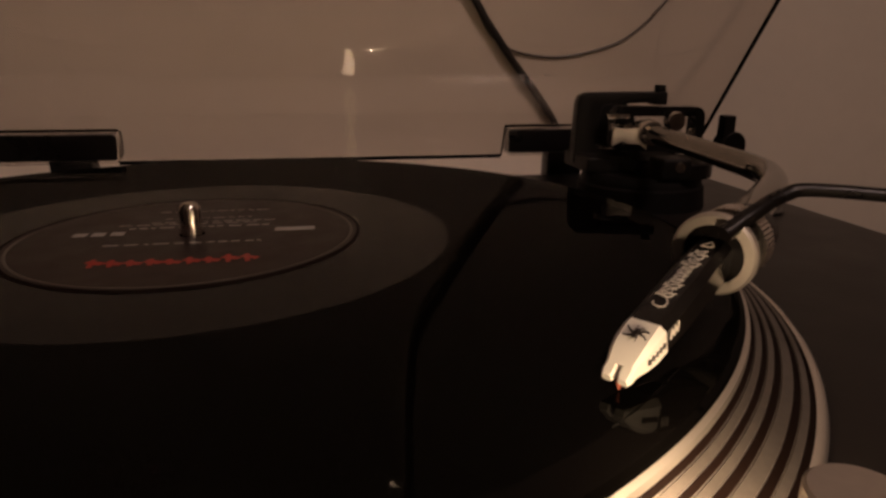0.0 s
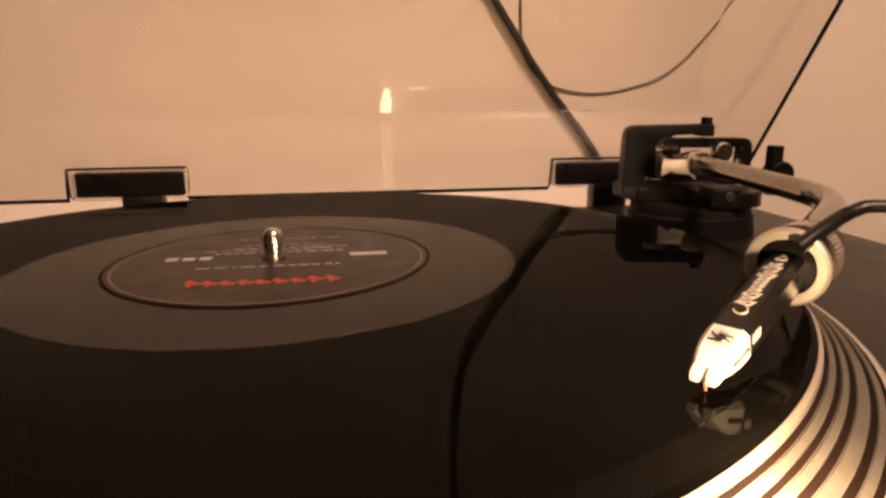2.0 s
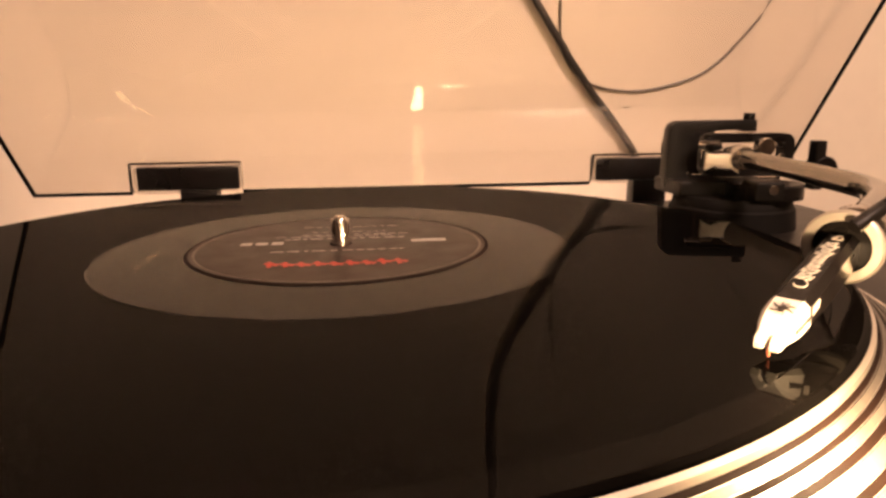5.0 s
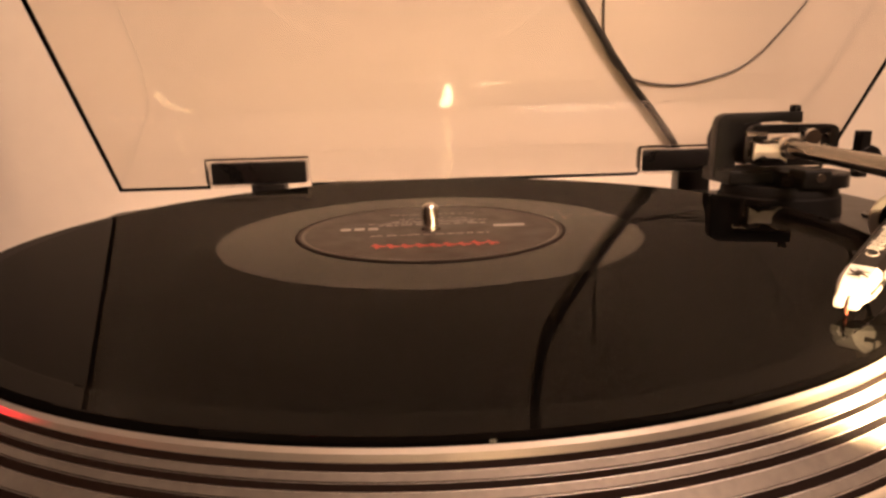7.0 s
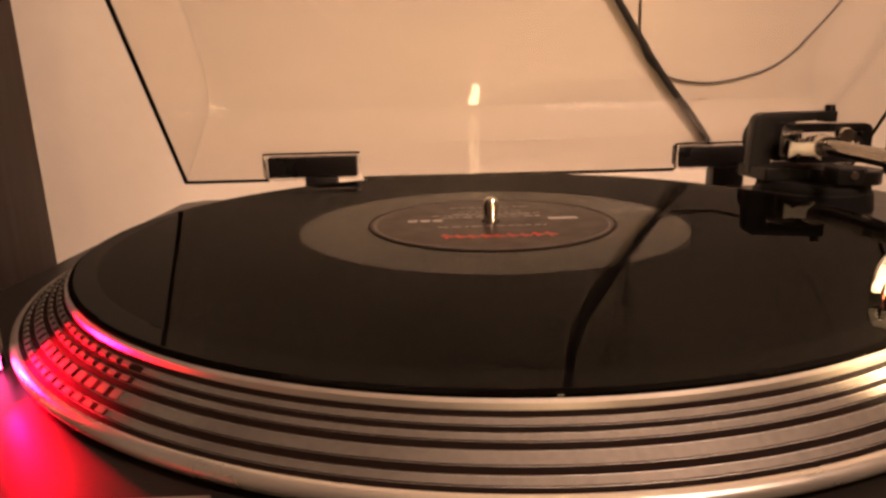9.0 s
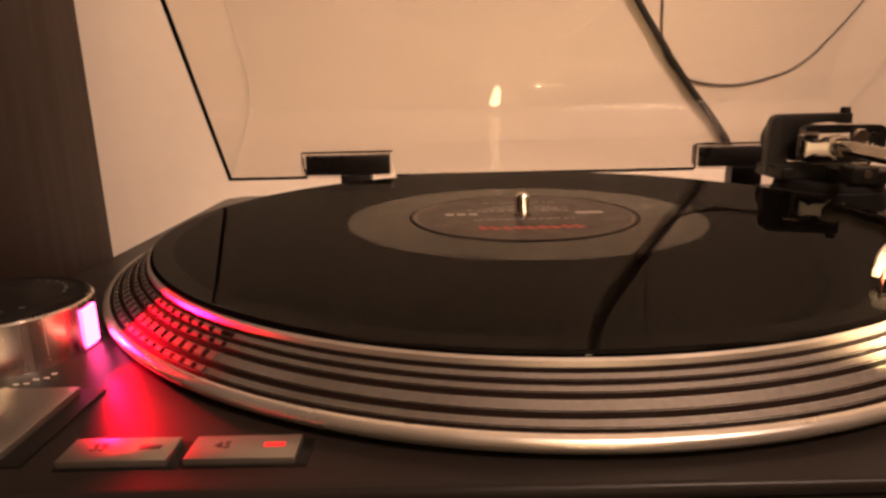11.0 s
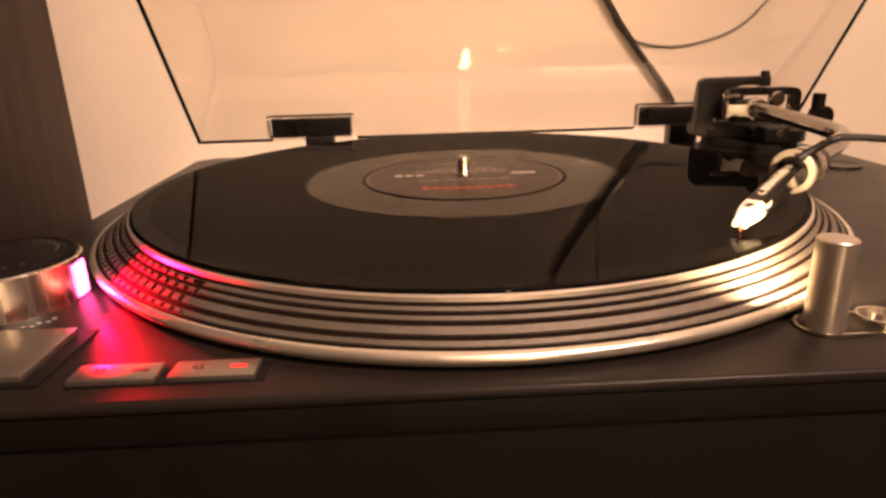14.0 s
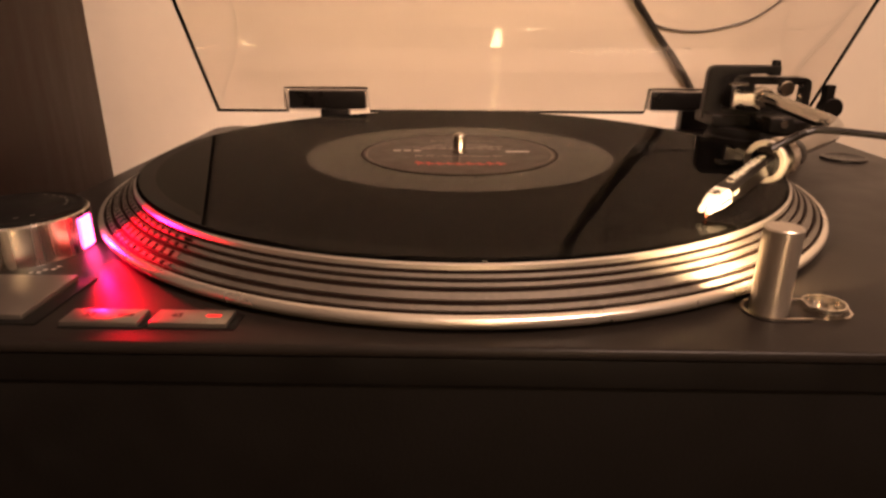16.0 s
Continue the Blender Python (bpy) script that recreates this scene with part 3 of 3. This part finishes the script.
# headshell collar: a bright front ring, a dark sleeve, a knurled band and a black tail
AX = Vector((0.80, 0.60, 0.06)).normalized()
CC = Vector((0.1115, -0.0905, 0.0160))
collar = part("collar", lathe([(0.0058, 0.0), (0.0075, 0.0), (0.0080, 0.0005), (0.0080, 0.0018), (0.0075, 0.0023), (0.0058, 0.0023)], steps=56, axis=(CC, CC + AX)), M_LIP, arm_base, "bright metal front ring of the headshell collar")
part("sleeve", lathe([(0.0030, 0.0012), (0.0058, 0.0012), (0.0058, 0.0080), (0.0030, 0.0080)], steps=48, axis=(CC, CC + AX)), M_BLACK, arm_base, "black collar sleeve")
teeth = bmesh.new()
knurl_way = AX.to_track_quat("Z", "Y").to_matrix().to_4x4()
for side in (0, 1):
    for k in range(96):
        a = 2 * math.pi * k / 96
        r = 0.0074 if k % 2 else 0.0071
        teeth.verts.new((r * math.cos(a), r * math.sin(a), 0.0075 + 0.0045 * side))
teeth.verts.ensure_lookup_table()
for k in range(96):
    j = (k + 1) % 96
    teeth.faces.new([teeth.verts[k], teeth.verts[j], teeth.verts[96 + j], teeth.verts[96 + k]])
teeth.faces.new([teeth.verts[k] for k in range(95, -1, -1)])
teeth.faces.new([teeth.verts[96 + k] for k in range(96)])
teeth.transform(Matrix.Translation(CC) @ knurl_way)
part("knurled_band", teeth, M_BRUSH, arm_base, "knurled silver locking band", 20)
part("collar_tail", lathe([(0.0030, 0.0120), (0.0058, 0.0120), (0.0060, 0.0128), (0.0058, 0.0190), (0.0050, 0.0205), (0.0030, 0.0210)], steps=40, axis=(CC, CC + AX)), M_BLACK, arm_base, "black collar tail")
TIP, TAIL = Vector((0.0850, -0.1095, 0.0033)), Vector((0.1130, -0.0890, 0.0155))
CW = (TAIL - TIP).normalized()
CS = CW.cross(Vector((0, 0, 1))).normalized()
CP = CS.cross(CW).normalized()


def along(s, side=0.0, up=0.0):
    return TIP + CW * s + CS * side + CP * up


def loft(stations, chamfer=0.3, shift=0.0):
    """Eight-sided sections along the cartridge: (run, half width, up, down)."""
    bm = bmesh.new()
    rings = []
    for s, w, up, dn in stations:
        c = chamfer * min(w, (up - dn) / 2)
        shape = [(w, up - c), (w - c, up), (-w + c, up), (-w, up - c), (-w, dn + c), (-w + c, dn), (w - c, dn), (w, dn + c)]
        rings.append([bm.verts.new(along(s, x + shift, y)) for x, y in shape])
    for p, q in zip(rings, rings[1:]):
        for k in range(8):
            bm.faces.new([p[k], p[(k + 1) % 8], q[(k + 1) % 8], q[k]])
    bm.faces.new(rings[0][::-1])
    bm.faces.new(rings[-1])
    bmesh.ops.recalc_face_normals(bm, faces=bm.faces)
    return bm


cart = part("cartridge", loft([(0.0098, 0.0036, 0.0036, -0.0026), (0.018, 0.0037, 0.0038, -0.0036), (0.028, 0.0036, 0.0038, -0.0038), (0.0390, 0.0034, 0.0036, -0.0036)], 0.38), M_BLACK, arm_base, "glossy black cartridge body with pale script")
part("stylus_guard", loft([(0.0010, 0.0024, 0.0013, -0.0012), (0.0034, 0.0031, 0.0025, -0.0018), (0.0062, 0.0035, 0.0033, -0.0024), (0.0099, 0.0036, 0.0036, -0.0027)], 0.34), M_WHITE, cart, "cream white stylus housing with a dark emblem")
for side in (-1, 1):
    part("prong", loft([(-0.0010, 0.0008, 0.0002, -0.0010), (-0.0002, 0.0011, 0.0008, -0.0012), (0.0020, 0.00115, 0.0016, -0.0012)], 0.34, side * 0.00140), M_WHITE, cart)
part("stylus", tube([along(0.003, 0, 0.0002), along(0.0010, 0, -0.0008), along(0.0002, 0, -0.0018), along(0.0, 0, -0.0032)], (0.0009, 0.0002), 8, 4), M_PINK, cart, "pink plastic stylus holder")
part("finger_lift", tube([CC + Vector((-0.0005, -0.0035, 0.0050)), CC + Vector((0.0060, -0.0015, 0.0080)), CC + Vector((0.0140, 0.0010, 0.0108)), CC + Vector((0.0210, -0.0005, 0.0118)), CC + Vector((0.0480, -0.0130, 0.0105))], (0.0016, 0.0013), 12, 8, 0.8), M_BLACK, arm_base, "black curved finger lift")


def on_top(s0, s1):
    """A plane lying on the cartridge's upper face: x along its side, y towards its tail."""
    o = along(s0, 0, s1)
    return Matrix(((CS.x, CW.x, CP.x, o.x), (CS.y, CW.y, CP.y, o.y), (CS.z, CW.z, CP.z, o.z), (0, 0, 0, 1)))


# emblem: a dark many-legged splat
legs = []
for i, (a, r) in enumerate(((20, 0.0019), (60, 0.0016), (105, 0.0015), (150, 0.0020), (205, 0.0018), (250, 0.0015), (290, 0.0016), (340, 0.0020))):
    a = radians(a)
    knee = Vector((0.55 * r * math.cos(a + 0.25), 0.55 * r * math.sin(a + 0.25), 0))
    foot = Vector((r * math.cos(a), r * math.sin(a), 0))
    legs.append(tube([Vector((0, 0, 0)), knee, foot], (0.00022, 0.00010), 6, 3, 0.3))
body_blob = lathe([(0.0, 0.00012), (0.0005, 0.00010), (0.00065, 0.0)], steps=14)
body_blob.transform(Matrix.Diagonal((0.8, 1.5, 1, 1)))
emblem = merged(body_blob, *legs)
emblem.transform(on_top(0.0066, 0.00352) @ pose(0, 0, 0, 4) @ Matrix.Diagonal((1.15, 1.25, 1, 1)))
part("emblem", emblem, M_INK, cart)
# pale script along the body: looping strokes that spell nothing
pen = random.Random(11)
for k in range(11):
    run = 0.0175 + 0.0014 * k
    tall = 0.0019 if k in (0, 2, 7, 9) else 0.0012
    loop = [along(run + 0.0010 * math.cos(radians(a)) * pen.uniform(0.5, 0.9), tall * 0.75 * math.sin(radians(a)) - 0.0003 + pen.uniform(-0.0002, 0.0002), 0.00386) for a in range(30, 331, 60)]
    part("script", tube(loop, 0.00013, 5, 3), M_PALE, cart, "pale looping script")
    part("script", tube([along(run - 0.0005, -tall, 0.00386), along(run + 0.0002, 0.0, 0.0039), along(run + 0.0006, tall * 0.8, 0.00386)], 0.00012, 5, 3), M_PALE, cart, "pale looping script")
hook = [along(0.0185, -0.0016, 0.00385), along(0.0165, 0.0004, 0.0039), along(0.0150, 0.0012, 0.00385), along(0.0140, 0.0006, 0.00385), along(0.0142, -0.0008, 0.00385), along(0.0150, -0.0012, 0.00385)]
part("script", tube(hook, 0.00014, 5, 5), M_PALE, cart, "pale looping script")
flag = [along(0.0335, -0.0010, 0.0038), along(0.0352, 0.0002, 0.0038), along(0.0338, 0.0010, 0.0038), along(0.0335, -0.0010, 0.0038)]
part("script", tube(flag, 0.00018, 5, 4), M_PALE, cart, "pale looping script")
# a small pale squiggle and a dark worn bar on the flank that faces the lamp
sign = [along(0.0108 + 0.0006 * k, 0.0038, 0.0010 + (0.0011 if k % 2 else -0.0006)) for k in range(6)]
part("side_mark", tube(sign, 0.00016, 5, 4), M_PALE, cart)
for k in range(5):
    mark = box((-0.0003, -0.00005, -0.0005), (0.0003, 0.00005, 0.0005))
    mark.transform(Matrix.Translation(along(0.0042 + 0.0011 * k, 0.00345 + 0.00006 * k, 0.0006)))
    part("worn_bar", mark, M_INK, cart)

# ---- the record ----
slipmat = tagged(mesh_object("slipmat", lathe([(0.0031, -0.0044), (0.1490, -0.0044), (0.1490, -0.0020), (0.0031, -0.0020)], steps=128), M_FELT), "black felt slipmat under the record", "slipmat")
record = thing("record", (0, 0, -0.0019), "black vinyl record with a dark brown and red label, playing", "record")
part("lead_in", lathe([(0.1432, 0.0), (0.1436, 0.00006), (0.1496, 0.00010), (0.1500, 0.00006)], steps=256), M_LEADIN, record, "smooth lead-in rim", 6)
part("vinyl", lathe([(0.0767, 0.0), (0.1432, 0.0), (0.1436, -0.0001), (0.1496, -0.0001), (0.1500, 0.00005), (0.1510, -0.0004), (0.1512, -0.0010), (0.1508, -0.0017), (0.149, -0.0019), (0.0036, -0.0019)], steps=256), M_GROOVED, record, "finely grooved black vinyl", 6)
part("runout", lathe([(0.0500, 0.00008), (0.0766, 0.00008), (0.07672, 0.0)], steps=192), M_SMOOTH, record, "smooth shiny run-out area", 6)
label = part("label", lathe([(0.0036, 0.0003), (0.0462, 0.0003), (0.0468, 0.00015), (0.0478, 0.00015), (0.0484, 0.0004), (0.0494, 0.0004), (0.0500, 0.00008)], steps=160), M_LABEL, record, "dark brown paper label with grey and red print", 6)


def stroke(x0, y0, x1, y1, w, z=0.00036):
    """A thin printed bar on the label from one place to another."""
    d = Vector((x1 - x0, y1 - y0))
    n = Vector((-d.y, d.x)).normalized() * w / 2
    bm = bmesh.new()
    bm.faces.new([bm.verts.new((x, y, z)) for x, y in ((x0 - n.x, y0 - n.y), (x1 - n.x, y1 - n.y), (x1 + n.x, y1 + n.y), (x0 + n.x, y0 + n.y))])
    bmesh.ops.recalc_face_normals(bm, faces=bm.faces)
    return bm


part("label_edge", lathe([(0.0487, 0.00030), (0.0489, 0.00046), (0.0497, 0.00046), (0.0499, 0.00030)], steps=160), M_GROOVE, label, "dark edge round the label", 6)
part("label_ridge", lathe([(0.0468, 0.00030), (0.0470, 0.00044), (0.0474, 0.00044), (0.0476, 0.00030)], steps=160), M_WIRE, label, "thin pressed ridge")
rng = random.Random(4)
for y0, x0, x1, thick in ((0.0085, -0.020, 0.022, 0.0014), (0.0125, -0.024, 0.016, 0.0009), (0.0150, -0.015, 0.020, 0.0009), (0.0200, -0.012, 0.014, 0.0008), (-0.010, -0.022, 0.020, 0.0011), (0.030, -0.016, 0.016, 0.0009)):
    x = x0
    while x < x1:
        w = rng.uniform(0.0012, 0.0045)
        part("print_bar", stroke(x, y0, x + w, y0, thick), M_LABEL_GREY, label)
        x += w + rng.uniform(0.0008, 0.0016)
part("print_bar", stroke(0.024, 0.002, 0.036, 0.002, 0.0042), M_LABEL_GREY, label)
for k in range(3):
    part("print_bar", stroke(-0.034 + 0.0052 * k, 0.003, -0.0302 + 0.0052 * k, 0.003, 0.0040), M_LABEL_GREY, label)
for k in range(9):
    x = -0.021 + 0.0048 * k
    lean = rng.uniform(-0.0012, 0.0012)
    part("red_mark", stroke(x, -0.0262 + lean, x + 0.0044, -0.0282 + 0.6 * lean, 0.0022, 0.00040), M_RED, label)
    part("red_mark", stroke(x + 0.0012, -0.0245 + lean, x + 0.0020, -0.0305, 0.0013, 0.00048), M_RED, label)

# ---- cables on the wall ----
power = thing("power_cable", (0.2086, 0.271, TABLE_Z), "thick black cable hanging down the wall", "cable")
part("sheath", tube([(0.0990, 0.2725, 0.320), (0.0975, 0.2720, 0.235), (0.1020, 0.2710, 0.1750), (0.1105, 0.2705, 0.1500), (0.1279, 0.2708, 0.119), (0.1697, 0.2710, 0.0566), (0.2086, 0.2715, 0.0050), (0.232, 0.268, -0.045), (0.236, 0.262, TABLE_Z + 0.003)], 0.0027, 12), M_CABLE, power)
wire = thing("thin_wire", (0.2018, 0.2745, 0.053), "thin grey wire hanging in a loop against the wall", "cable")
part("sheath", tube([(0.150, 0.2745, 0.165), (0.1476, 0.2745, 0.119), (0.1510, 0.2745, 0.0821), (0.169, 0.2745, 0.0605), (0.2018, 0.2745, 0.0530), (0.2360, 0.2745, 0.0575), (0.2690, 0.2745, 0.0725), (0.3105, 0.2745, 0.1170), (0.345, 0.2745, 0.172)], 0.0009, 8), M_WIRE, wire)

# pendant lamp
shade = thing("pendant_lamp", (0.58, -0.89, 1.6), "warm pendant lamp hanging from the ceiling", "lamp")
part("cord", tube([(0.58, -0.89, 1.6), (0.58, -0.89, 1.55), (0.58, -0.89, 1.42)], 0.003, 8, 3), M_CABLE, shade)
part("shade", lathe([(0.02, 1.43), (0.14, 1.41), (0.24, 1.37), (0.243, 1.37), (0.14, 1.415), (0.02, 1.435)], (0.58, -0.89), 40), M_SHADE, shade, "glowing shade")

# unseen tall glowing column, added to make the streak in the dust cover's bend
LX, LY = 0.085, -0.7
column = thing("streak_column", (LX, LY, -0.85), "unseen glowing column on a stand, added to make the streak in the dust cover", "lamp")
part("foot", lathe([(0.0, -0.85), (0.11, -0.85), (0.112, -0.842), (0.02, -0.83), (0.0, -0.83)], (LX, LY), 40), M_BLACK, column, "round black foot")
part("stem", lathe([(0.0, -0.832), (0.006, -0.832), (0.006, -0.46), (0.0, -0.46)], (LX, LY), 20), M_BLACK, column, "thin black stem")
part("column", lathe([(0.0, -0.461), (0.0034, -0.46), (0.0046, -0.22), (0.0060, 0.0), (0.0088, 0.16), (0.0115, 0.32), (0.0120, 0.52), (0.0, 0.53)], (LX, LY), 28), M_COLUMN, column, "glowing tapered column")

# ---- pieces: raised strobe rows, broken into dots where the strobe freezes them ----
for (s0, s1), count in zip(ROWS_OF_DOTS, (180, 186, 189, 198)):
    part("strobe_band", lathe([cone(s0 + 0.004, -0.00018), cone(s0 + 0.012, 0.00022), cone(s1 - 0.012, 0.00022), cone(s1 - 0.004, -0.00018)], steps=200, start=-125, end=150), M_BAND, platter, "raised polished strobe row")
    part("dark_ground", lathe([cone(s0 + 0.006, -0.00018), cone(s0 + 0.012, -0.00010), cone(s1 - 0.012, -0.00010), cone(s1 - 0.006, -0.00018)], steps=60, start=150.2, end=234.8), M_GROOVE, platter, "dark ground between strobe dots")
    a = 150.5
    step = 360.0 / count
    master = None
    while a < 234.5:
        if master is None:
            bm = lathe([cone(s0 + 0.004, -0.00018), cone(s0 + 0.02, 0.00030), cone(s1 - 0.02, 0.00030), cone(s1 - 0.004, -0.00018)], steps=4, start=-step * 0.30, end=step * 0.30)
            ob = part("strobe_dot", bm, M_BAND, platter)
            master = ob
        else:
            ob = master.copy()
            scene.collection.objects.link(ob)
        ob.rotation_euler = (0, 0, radians(a))
        a += step
